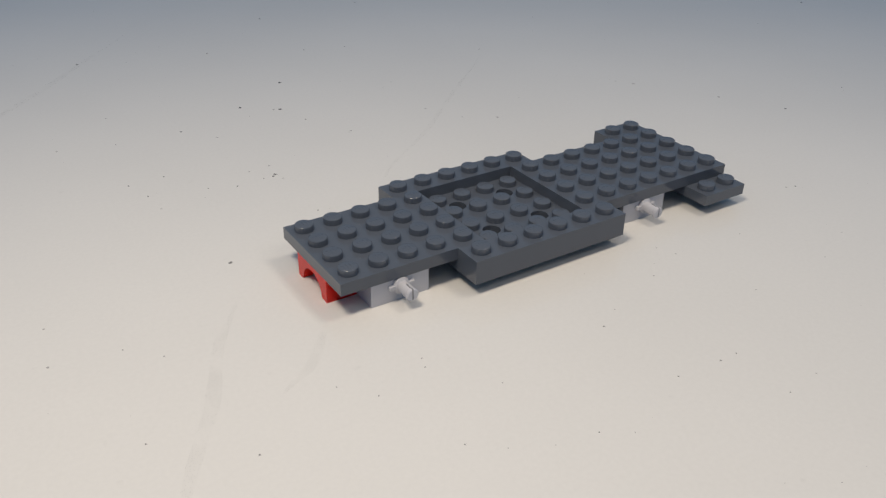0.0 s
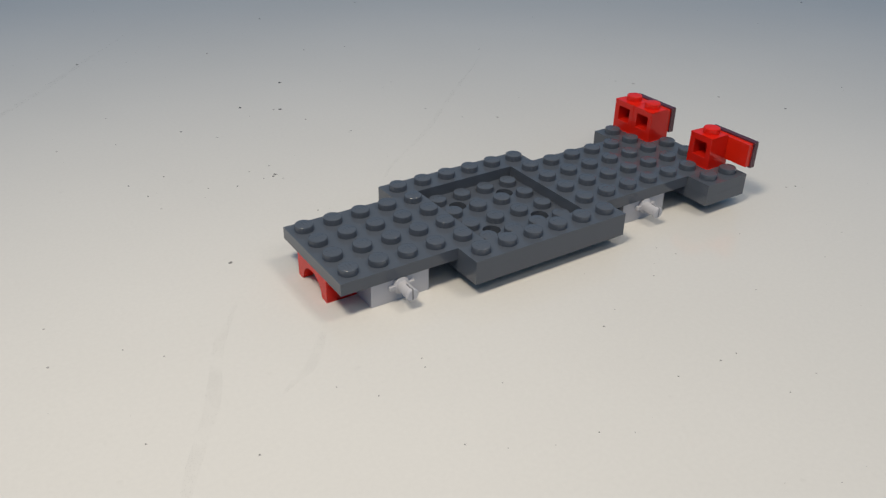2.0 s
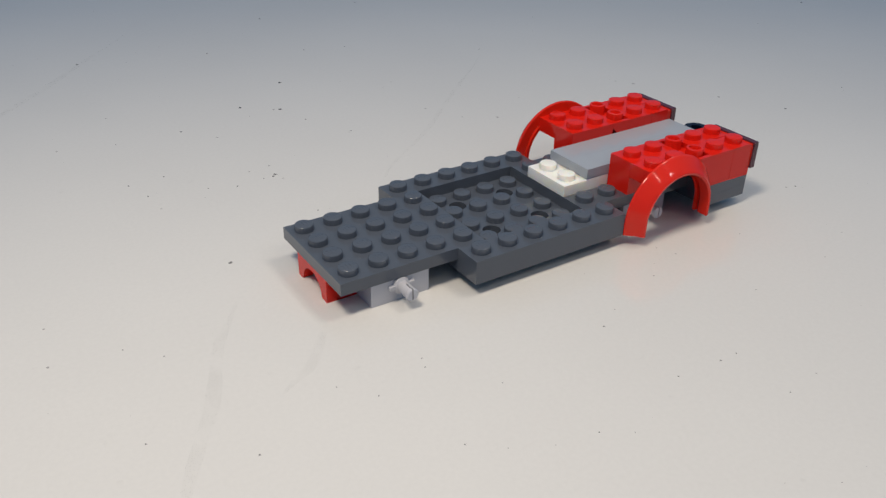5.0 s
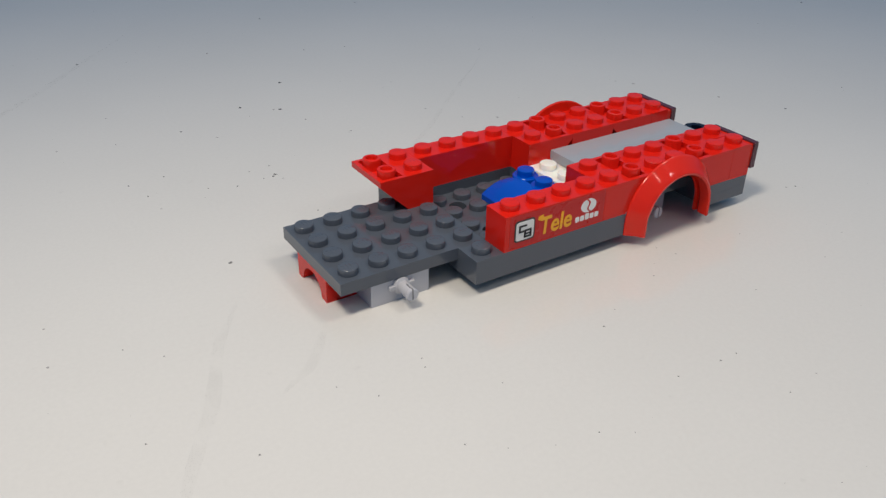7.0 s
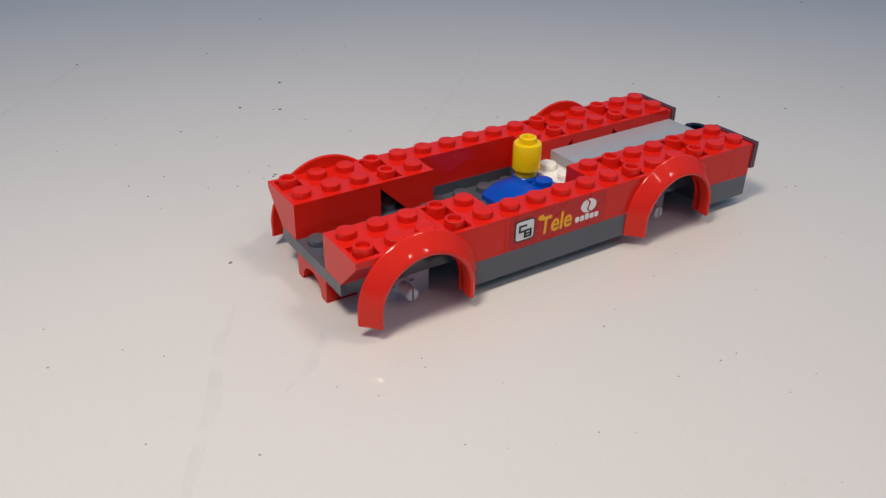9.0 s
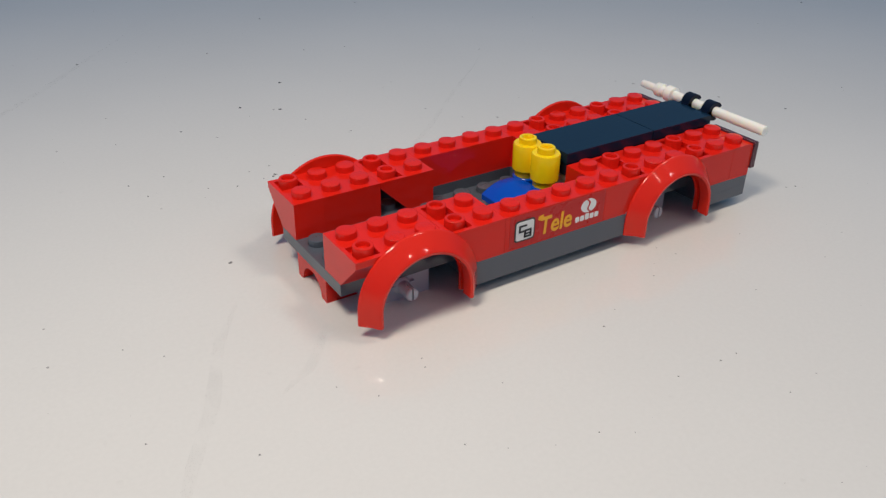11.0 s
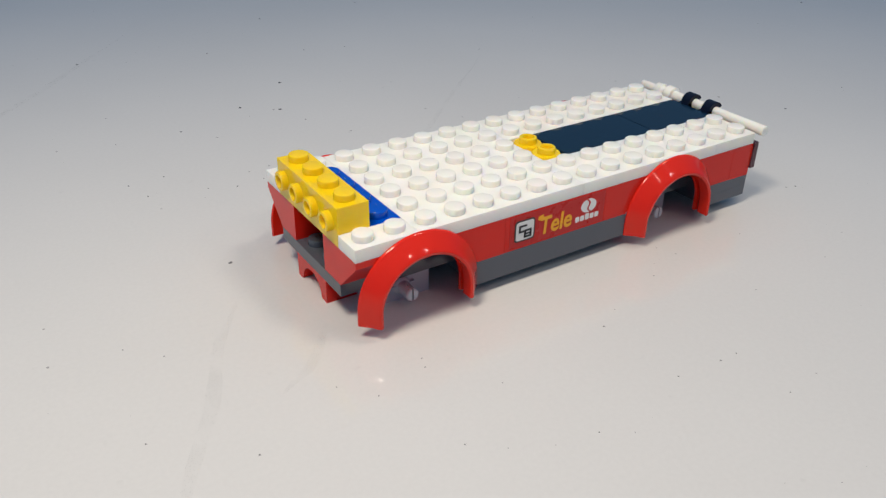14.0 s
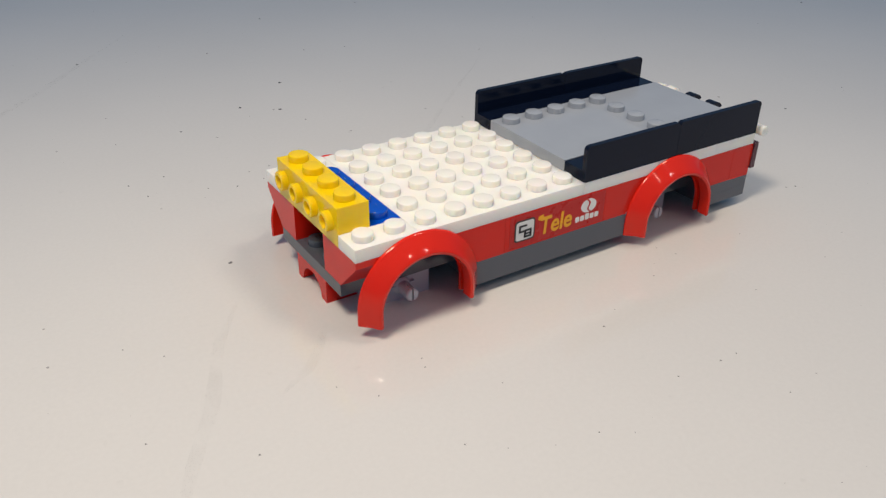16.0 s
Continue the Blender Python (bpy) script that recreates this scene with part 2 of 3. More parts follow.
# ---- room and table ----
def room():
    def slab(name, x0, x1, y0, y1, z0, z1, material, label, width=0.002):
        ob = new(name, mesh_of(name, box(x0, x1, y0, y1, z0, z1, width), material))
        return tagged(ob, label, name.split("_")[0], kind="structure")
    slab("floor", -4.0, 4.2, -3.8, 4.4, -0.85, -0.75, FLOOR, "plain brown floor below the table")


def table():
    ob = tagged(new("table"), "white laminate table with dust and faint smears", "table")
    ob.matrix_basis = pose(0.15, 0.25, 0)
    top = part("tabletop", box(-0.85, 0.85, -0.85, 0.95, -0.025, 0, 0.002), TABLE, ob)
    for x in (-0.78, 0.78):
        for y in (-0.78, 0.88):
            part("leg", box(x - 0.025, x + 0.025, y - 0.025, y + 0.025, -0.75, -0.025, 0.002), GREY_LIGHT, ob)
    rnd = random.Random(4)
    bm = bmesh.new()
    bold = [(-10, 210, 8), (84, 241, 8), (42, 198, 7), (81, 182, 6), (54, 146, 8), (30, 127, 9), (40, 119, 6), (42, 118, 8), (46, 104, 6), (4, 115, 6), (-13, 22, 7),
            (-33, -47, 4), (25, -76, 4), (50, -50, 5), (93, -58, 5), (122, -57, 4), (195, 43, 7), (207, 21, 6), (177, 72, 7), (76, -40, 5), (8, -38, 4), (356, 125, 8), (17, 65, 7), (18, 66, 8),
            (149, -24, 6), (152, -25, 6), (107, 70, 6), (54, 85, 4)]
    pale = [(17, 297), (-15, 141), (13, 104), (55, 86), (27, 218), (87, 120), (93, 124), (141, 247), (-46, -1), (-59, 16), (-61, 1), (-39, -8), (-50, -33), (-23, 81),
            (-12, 82), (-19, 61), (5, 64), (-3, 67), (-20, 71), (7, -41), (1, -65), (-12, -37), (51, -72), (63, -73), (68, -73), (67, -88), (77, -87), (57, -46),
            (89, -35), (87, -30), (150, 143), (248, 25), (173, 78), (30, 117), (-18, 115), (-36, 119), (-6, -44), (18, -54), (89, 91), (138, -51), (99, 177), (12, 72), (14, 65), (19, 73), (19, 62), (96, 77), (127, 83), (19, 37)]
    spots = [(a / 1000, b / 1000, c / 10000 * (0.55 if b < 0 else 0.85)) for a, b, c in bold]
    spots += [(a / 1000, b / 1000, 0.00022 if b < 0 else 0.00034) for a, b in pale]
    for k in range(330):
        x, y = rnd.uniform(-0.12, 0.42), rnd.uniform(-0.13, 0.45)
        spots.append((x, y, rnd.choice((0.00006, 0.00007, 0.00009, 0.00012, 0.00018))))
    for x, y, s in spots:
        if -0.004 < x < 0.135 and abs(y) < 0.029:
            continue
        a0, n = rnd.uniform(0, 6.3), 7
        ring = []
        for k in range(n):
            a = a0 + 2 * math.pi * k / n
            r = s * rnd.uniform(0.55, 1.2) * (1.0 + 0.5 * math.cos(a))
            ring.append(bm.verts.new((x + r * math.cos(a), y + r * math.sin(a), 0.00001)))
        tip = bm.verts.new((x, y, s * 0.5))
        for k in range(n):
            bm.faces.new((ring[k], ring[(k + 1) % n], tip))
    specks = new("dust_specks", mesh_of("dust_specks", bm, SPECK))
    tagged(specks, "small dark dust specks scattered on the table", "dust", kind="stuff")
    # faint curved smears
    bm = bmesh.new()
    for line, w in (([(-17, 6), (-27, -10), (-36, -29), (-47, -49), (-52, -58)], 1.5), ([(-3, -15), (-14, -28), (-23, -34)], 1.4),
                    ([(147, 137), (118, 110), (81, 75), (54, 54), (41, 41)], 0.9), ([(-60, 146), (-47, 162), (-28, 185), (-3, 217), (22, 250)], 1.5)):
        pts = []
        for a, b in zip(line, line[1:]):
            for k in range(8):
                f = k / 8
                pts.append((a[0] + (b[0] - a[0]) * f, a[1] + (b[1] - a[1]) * f))
        rows, wob = [], rnd.uniform(0, 6)
        for k, (x, y) in enumerate(pts):
            h = w * (0.15 + 0.85 * math.sin(math.pi * k / (len(pts) - 1))) * (0.92 + 0.08 * math.sin(k * 0.9 + wob))
            x += 0.35 * math.sin(k * 0.45 + wob)
            rows.append((bm.verts.new(((x - h) / 1000, (y + h * 0.5) / 1000, 0.00003)), bm.verts.new(((x + h) / 1000, (y - h * 0.5) / 1000, 0.00003))))
        for a, b in zip(rows, rows[1:]):
            bm.faces.new((a[0], a[1], b[1], b[0]))
    smear = new("smears", mesh_of("smears", bm, SMEAR))
    tagged(smear, "faint grey smears on the white tabletop", "smear", kind="stuff")


# ---- chassis ----
def chassis():
    ob = thing("vehicle_chassis", "dark grey studded toy vehicle chassis standing on the table", "toy chassis", "", 0, 0, DECK, None)
    fill = []
    for i in range(16):
        for j in range(-3, 3):
            inner = -2 <= j <= 1
            if i < 4 and inner:
                fill.append((i, j, -1))
            elif 4 <= i < 10:
                if not (5 <= i < 9 and inner):
                    fill += [(i, j, -1), (i, j, -2)]
            elif i >= 10 and inner:
                fill.append((i, j, -1))
    part("body", bevelled(cells(fill), 0.0002), GREY_DARK, ob)
    deck = [(i + 0.5, j + 0.5) for i in range(16) for j in range(-2, 2) if not 5 <= i < 9]
    wings = [(i + 0.5, y) for i in range(4, 10) for y in (-2.5, 2.5)]
    studs(ob, GREY_DARK, deck + wings, 0)
    studs(ob, GREY_DARK, [(i + 0.5, j + 0.5) for i in range(5, 9) for j in range(-2, 2)], -PL)
    # sunken floor with four round pin holes through it
    bm = bmesh.new()
    for x in (6, 8):
        for y in (-1, 1):
            rings = []
            for z in (-PL, -2 * PL + 0.0001):
                for r in (0.0024, None):
                    ring = []
                    for k in range(32):
                        a = 2 * math.pi * k / 32
                        c, s = math.cos(a), math.sin(a)
                        d = r or U / max(abs(c), abs(s))
                        ring.append(bm.verts.new((x * U + d * c, y * U + d * s, z)))
                    rings.append(ring)
            for k in range(32):
                n = (k + 1) % 32
                for p, q in ((0, 1), (1, 3), (3, 2), (2, 0)):
                    bm.faces.new((rings[p][k], rings[p][n], rings[q][n], rings[q][k]))
    part("well_floor", bm, GREY_DARK, ob)
    return ob


def rear_plates():
    """The plate under the tail, with its two ends proud of the deck, and the short plates on those ends."""
    ob = thing("rear_plate", "dark grey plate fixed under the tail of the chassis", "toy plate", "", 15, 0, DECK - 2 * PL, None)
    part("body", box(-U + G, U - G, -3 * U + G, 3 * U - G, 0, PL - 0.00002), GREY_DARK, ob)
    studs(ob, GREY_DARK, [(-0.5, -2.5), (0.5, -2.5), (-0.5, 2.5), (0.5, 2.5)], PL)
    for y, t in ((2, None), (-3, 0.2)):
        plain_brick("short_plate", "dark grey two-stud plate on the chassis tail", "toy plate", "short grey plates", 14, 16, y, y + 1, DECK - PL, 1, GREY_DARK, t)


def axle_holder(i0):
    ob = thing("axle_holder", "light grey axle block with wheel pins standing on the table", "axle block", "axle blocks", i0 + 1, 0, 0, None)
    hy = 1.92 * U
    part("block", box(-U + G, U - G, -hy, hy, 0, DECK - PL - 0.00003), GREY_PALE, ob)
    for s in (-1, 1):
        turn = pose(0, s * hy, 0.0042, 90 if s < 0 else -90, 0, 0)
        prof = [(0.0022, -0.0002), (0.0022, 0.0008), (0.0016, 0.0012), (0.0016, 0.0028), (0, 0.0028)]
        pin = part("wheel_pin", bent(spun(prof, 20), turn), GREY_PALE, ob, "", True)
        # the split tip: two prongs with a slot between them
        for side in (-1, 1):
            bm = bmesh.new()
            rings = []
            for r, z in ((0.0016, 0.0027), (0.0015, 0.0044), (0.0015, 0.0048), (0.00165, 0.0050), (0.00165, 0.0056), (0.0014, 0.0059)):
                lim = math.acos(0.00022 / r)
                rings.append([bm.verts.new((side * r * math.cos(lim * (k / 5 - 1)), r * math.sin(lim * (k / 5 - 1)), z)) for k in range(11)])
            for p, q in zip(rings, rings[1:]):
                for k in range(11):
                    n = (k + 1) % 11
                    bm.faces.new((p[k], p[n], q[n], q[k]))
            bm.faces.new(rings[0])
            bm.faces.new(rings[-1])
            part("prong", bent(bm, turn), GREY_PALE, pin)
        bm = bmesh.new()
        add_box(bm, -0.0034, 0.0034, -0.0005, 0.0005, 0, 0.0011)
        part("flange", bent(bm, turn), GREY_PALE, ob)


def front_arch():
    ob = thing("front_arch_piece", "red arched piece under the front of the chassis", "toy brick", "", 0.5, 0, 0, None)
    outline = [(-U + G, DECK - PL), (-U + G, 0), (-U * 0.72, 0)]
    for k in range(11):
        a = math.pi * k / 10
        outline.append((-0.0052 * math.cos(a), 0.0004 + 0.0046 * math.sin(a)))
    outline += [(U * 0.72, 0), (U - G, 0), (U - G, DECK - PL)]
    part("body", bevelled(prism(outline, -U / 2 + G, U / 2, "x"), 0.00012, 40), RED, ob)


# ---- tail pieces ----
def side_stud_brick(y, t):
    """A one-stud brick with a square hole in one face and a stud in the other."""
    ob = thing("lamp_holder_brick", "red one-stud brick with a square hole", "toy brick", "lamp holder bricks", 15.5, y, DECK, t)
    h, H = U / 2 - G, 3 * PL
    outline = [(-h, 0.00002), (h, 0.00002), (h, 0.0022), (h - 0.0012, 0.0022), (h - 0.0012, H), (-h, H)]
    tip = pose(0, 0, 0, 0, 90, 0)
    bm = bent(prism(outline, -h, h, "y"), tip)
    bm = bent(pocketed(bm, h, 0.0032, 0.0077, -0.0023, 0.0023, 0.0052), tip.inverted())
    bevelled(bm, 0.00012)
    part("body", bm, RED, ob)
    studs(ob, RED, [(0, 0)], H)
    share("stud", stud_mesh(RED), ob, pose(h - 0.0012, 0, 0.0056, 0, 90, 0))


def rear_light(y, t):
    ob = thing("rear_light_tile", "clear red tile fixed upright behind the lamp bricks", "toy tile", "rear light tiles", 16, y, DECK + 0.0012, t)
    part("backing", box(-0.0009, 0.0009, -U + 0.0005, U - 0.0005, 0.0009, 0.0078, 0.00015), RED_GLOSS, ob, "bright red inner face")
    part("lens", box(0.0009, 0.0026, -U + G, U - G, 0.0004, 0.0083, 0.0002), SMOKY, ob, "smoky dark red outer lens")


def tow_plate():
    ob = plain_brick("tow_plate", "black plate with a towing loop on the chassis tail", "toy plate", "", 14, 16, -1, 1, DECK, 1, BLACK, 2.5)
    bm = bmesh.new()
    n, ro, ri = 24, 0.0037, 0.0018
    rings = []
    for r, z in ((ro, 0.0010), (ro, 0.0056), (ri, 0.0056), (ri, 0.0010)):
        rings.append([bm.verts.new((0.0118 + r * math.cos(2 * math.pi * k / n), r * math.sin(2 * math.pi * k / n), z)) for k in range(n)])
    for a, b in zip(rings, rings[1:] + rings[:1]):
        for k in range(n):
            bm.faces.new((a[k], a[(k + 1) % n], b[(k + 1) % n], b[k]))
    part("towing_loop", bm, BLACK, ob, "", True)
    part("arm", box(0.0062, 0.0085, -0.0037, 0.0037, 0.0001, 0.0055), BLACK, ob)


# ---- body pieces ----
def inverted_slope(i_solid, i_open, side, t):
    """Two by two inverted slope: full height over i_solid, overhanging towards i_open."""
    c = (i_solid + i_open + 1) / 2
    ob = thing("inverted_slope_brick", "red inverted slope brick with two open studs", "toy brick", "red inverted slopes", c, side * 2, DECK, t)
    d = 1 if i_solid > i_open else -1          # towards the solid half
    w, H = U - G, 3 * PL
    outline = [(d * w, 0.00002), (d * 0.0002, 0.00002), (-d * w, H - 0.0016), (-d * w, H), (d * w, H)]
    x0, x1 = sorted((-d * (w - 0.0013), -d * 0.0008))
    part("body", bevelled(pocketed(prism(outline, -w, w, "y"), H, x0, x1, -w + 0.0011, w - 0.0011, 0.0014), 0.00012, 25), RED, ob)
    studs(ob, RED, [(d * 0.5, -0.5), (d * 0.5, 0.5)], H)
    studs(ob, RED, [(-d * 0.5, -0.5), (-d * 0.5, 0.5)], H, True, 0.0014)


def corner_slope(side, t):
    """One by two inverted slope at the nose, overhanging sideways."""
    ob = thing("nose_slope_brick", "red narrow inverted slope at the nose", "toy brick", "nose slopes", 0.5, side * 2, DECK, t)
    w, H = U - G, 3 * PL
    outline = [(-side * w, 0.00002), (side * 0.0002, 0.00002), (side * w, H - 0.0016), (side * w, H), (-side * w, H)]
    y0, y1 = sorted((side * (w - 0.0013), side * 0.0008))
    part("body", bevelled(pocketed(prism(outline, -U / 2 + G, U / 2 + 0.00002, "x"), H, -U / 2 + 0.0011, U / 2 - 0.0011, y0, y1, 0.0014), 0.00012, 25), RED, ob)
    studs(ob, RED, [(0, -side * 0.5)], H)
    studs(ob, RED, [(0, side * 0.5)], H, True, 0.0014)


def mudguard(xc, side, t):
    """Two by two brick that carries a round wheel arch on its outer side."""
    zb = -0.0064                                # the arch ends hang below the deck
    ob = thing("wheel_arch_brick", "glossy red brick with a round wheel arch", "mudguard", "wheel arches", xc, side * 2, DECK + zb, t)
    H, w = 0.016, U - G
    y_in, y_mid, y_out = -side * U, 0.0, side * U
    part("body", box(-w, w, min(y_in, y_mid) + G, max(y_in, y_mid), -zb + 0.00002, H), RED, ob)
    ri, ro, zc = 0.0116, 0.0160, 0.0034
    a1 = math.acos(w / ri)
    outline = [(w, H)]
    for k in range(13):
        a = a1 + (math.pi - 2 * a1) * k / 12
        outline.append((ri * math.cos(a), zc + ri * math.sin(a)))
    outline.append((-w, H))
    part("arch_filler", prism(outline, y_mid, y_out, "y"), RED, ob)
    studs(ob, RED, [(x, y) for x in (-0.5, 0.5) for y in (-0.5, 0.5)], H)
    # ring of the arch: cross-section in radius and distance outwards, flared towards the inside
    o = U
    sect = [(ro - 0.0003, o - 0.0003), (ro, o), (ro, o + 0.0003), (ro - 0.0003, o + 0.0007), (ro - 0.0022, o + 0.0024), (ri + 0.0012, o + 0.0039), (ri + 0.0006, o + 0.0042), (ri, o + 0.0040),
            (ri, o + 0.0010), (ri + 0.0012, o - 0.0003)]
    bm, n, rows = bmesh.new(), 48, []
    rows.append([bm.verts.new((r, side * y, 0.0)) for r, y in sect])
    for k in range(n + 1):
        a = math.pi * k / n
        rows.append([bm.verts.new((r * math.cos(a), side * y, zc + r * math.sin(a))) for r, y in sect])
    rows.append([bm.verts.new((-r, side * y, 0.0)) for r, y in sect])
    for a, b in zip(rows, rows[1:]):
        for k in range(len(sect)):
            q = (k + 1) % len(sect)
            bm.faces.new((a[k], a[q], b[q], b[k]))
    bm.faces.new(rows[0])
    bm.faces.new(rows[-1])
    part("wheel_arch", bm, RED_GLOSS, ob, "", True)
    # narrower flange behind the ring
    sect = [(ri, o - 0.0010), (ri + 0.0010, o - 0.0010), (ri + 0.0010, o - 0.0001), (ri, o - 0.0001)]
    bm, n, rows = bmesh.new(), 32, []
    rows.append([bm.verts.new((r, side * y, 0.0)) for r, y in sect])
    for k in range(n + 1):
        a = math.pi * k / n
        rows.append([bm.verts.new((r * math.cos(a), side * y, zc + r * math.sin(a))) for r, y in sect])
    rows.append([bm.verts.new((-r, side * y, 0.0)) for r, y in sect])
    for a, b in zip(rows, rows[1:]):
        for k in range(4):
            q = (k + 1) % 4
            bm.faces.new((a[k], a[q], b[q], b[k]))
    bm.faces.new(rows[0])
    bm.faces.new(rows[-1])
    part("inner_flange", bm, RED_GLOSS, ob, "", True)


def curved_blue():
    ob = thing("curved_slope", "glossy blue curved slope with two studs", "toy brick", "", 8, 0, DECK - PL, 5.8)
    h, w = 2 * PL, U - G
    bm, rows = bmesh.new(), []
    n, ny = 12, 10
    for a in range(n + 1):
        f = a / n
        x = -w + f * (U + 0.0012)
        z = 0.0016 + (h - 0.0004) * math.sin(f * math.pi / 2) ** 0.9 * 0.80
        row = []
        for b in range(ny + 1):
            g = b / ny * 2 - 1
            zz = z - 0.0022 * abs(g) ** 3 * f
            row.append(bm.verts.new((x, g * w, zz)))
        rows.append(row)
    for a, b in zip(rows, rows[1:]):
        for k in range(ny):
            bm.faces.new((a[k], a[k + 1], b[k + 1], b[k]))
    low = [[bm.verts.new((v.co.x, v.co.y, 0.00005)) for v in row] for row in rows]
    for k in range(n):
        bm.faces.new((rows[k][0], rows[k + 1][0], low[k + 1][0], low[k][0]))
        bm.faces.new((rows[k][-1], low[k][-1], low[k + 1][-1], rows[k + 1][-1]))
    for k in range(ny):
        bm.faces.new((rows[0][k], low[0][k], low[0][k + 1], rows[0][k + 1]))
        bm.faces.new((rows[-1][k], rows[-1][k + 1], low[-1][k + 1], low[-1][k]))
    part("curved_top", bm, BLUE, ob, "", True)
    part("base", box(0.0006, w, -w, w, 0.00005, PL * 1.05), BLUE, ob)
    for y in (-0.5, 0.5):
        part("post", bent(spun([(0.0037, 0.001), (0.0037, h - 0.0003), (0.0034, h), (0, h)], 24), pose(0.5 * U, y * U, 0)), BLUE, ob, "", True)
    studs(ob, BLUE, [(0.5, -0.5), (0.5, 0.5)], h)


def round_yellow(y, t):
    ob = thing("round_brick", "yellow round one-stud brick on the blue slope", "toy brick", "yellow round bricks", 8.5, y, DECK + PL, t)
    H = 3 * PL
    prof = [(0, 0.0001), (0.0031, 0.0001), (0.0031, 0.0016), (0.0037, 0.0019), (0.00392, 0.0021), (0.00392, H - 0.0003), (0.0037, H), (0, H)]
    part("body", spun(prof, 32), YELLOW, ob, "", True)
    studs(ob, YELLOW, [(0, 0)], H, True)


# ---- printed side brick ----
def flat_shape(points, y, thick=0.00006):
    bm = bmesh.new()
    a = [bm.verts.new((x / 1000, y, z / 1000)) for x, z in points]
    b = [bm.verts.new((x / 1000, y - thick, z / 1000)) for x, z in points]
    n = len(points)
    bm.faces.new(a)
    bm.faces.new(b)
    for k in range(n):
        bm.faces.new((a[k], a[(k + 1) % n], b[(k + 1) % n], b[k]))
    return bm


def rounded(x0, x1, z0, z1, r):
    pts = []
    for cx, cz, s in ((x1 - r, z1 - r, 0), (x0 + r, z1 - r, 90), (x0 + r, z0 + r, 180), (x1 - r, z0 + r, 270)):
        for k in range(5):
            a = radians(s + 22.5 * k)
            pts.append((cx + r * math.cos(a), cz + r * math.sin(a)))
    return pts


def printed_brick():
    ob = plain_brick("printed_brick", "red brick with printed sponsor marks on its side", "toy brick", "four-stud side bricks", 5, 9, -3, -2, DECK, 3, RED, 6.5)
    y = -U / 2 + G
    st = part("sticker", flat_shape([(-14.6, 0.5), (15.6, 0.5), (15.6, 9.2), (-14.6, 9.2)], y), STICKER_RED, ob, "slightly darker red sticker")
    y -= 0.00007
    part("badge_edge", flat_shape(rounded(-13.2, -7.0, 1.9, 7.75, 0.9), y), PRINT_BLACK, st)
    y2 = y - 0.00007
    part("badge", flat_shape(rounded(-12.8, -7.4, 2.3, 7.35, 0.7), y2), PRINT_WHITE, st)
    y3 = y2 - 0.00007
    # hooked and boxed strokes of the badge
    for x0, x1, z0, z1 in ((-11.6, -9.5, 5.9, 6.4), (-11.6, -11.1, 4.5, 6.4), (-11.6, -10.1, 4.4, 4.9), (-10.2, -8.3, 4.5, 5.0), (-10.2, -8.2, 2.8, 3.3),
                           (-10.2, -9.7, 2.8, 5.0), (-8.7, -8.2, 2.8, 5.0), (-10.2, -8.3, 3.65, 4.05)):
        x0, x1 = -10.1 + (x0 + 9.95) * 1.15, -10.1 + (x1 + 9.95) * 1.15
        part("stroke", flat_shape([(x0, z0), (x1, z0), (x1, z1), (x0, z1)], y3), PRINT_BLACK, st)
    # yellow word
    cu = bpy.data.curves.new("lettering", "FONT")
    cu.body, cu.size, cu.offset, cu.extrude, cu.shear = "Tele", 0.0068, 0.00013, 0.00004, 0.08
    cu.materials.append(PRINT_YELLOW)
    word = new("lettering", cu)
    word.parent = st
    word.matrix_basis = pose(-0.0056, y - 0.00005, 0.0021, 90, 0, 0) @ Matrix.Diagonal((0.86, 0.98, 1, 1))
    part("letter_flag", flat_shape([(-5.9, 7.3), (-4.6, 7.6), (-4.3, 6.8), (-4.9, 6.7), (-5.7, 6.1), (-6.1, 6.6)], y), PRINT_YELLOW, st)
    # white disc with a curved split
    cx, cz = 10.2, 6.15
    part("disc", flat_shape([(cx + 2.55 * math.cos(2 * math.pi * k / 28), cz + 1.9 * math.sin(2 * math.pi * k / 28)) for k in range(28)], y), PRINT_WHITE, st)
    sides = [[], []]
    for k in range(15):
        f = k / 7 - 1
        px, pz = 0.8 * math.sin(math.pi * f), 1.9 * f
        qx, qz = px * 0.75 - pz * 0.42, pz
        for e, h in ((0, -0.24), (1, 0.24)):
            sides[e].append((cx + qx + h * 0.95, cz + qz + h * 0.2))
    part("disc_split", flat_shape(sides[0] + sides[1][::-1], y2), STICKER_RED, st)
    for k in range(5):
        x = 6.1 + 1.6 * k
        part("mark_bar", flat_shape(rounded(x, x + 1.3, 2.2, 3.7 if k != 2 else 4.0, 0.35), y), PRINT_WHITE, st)


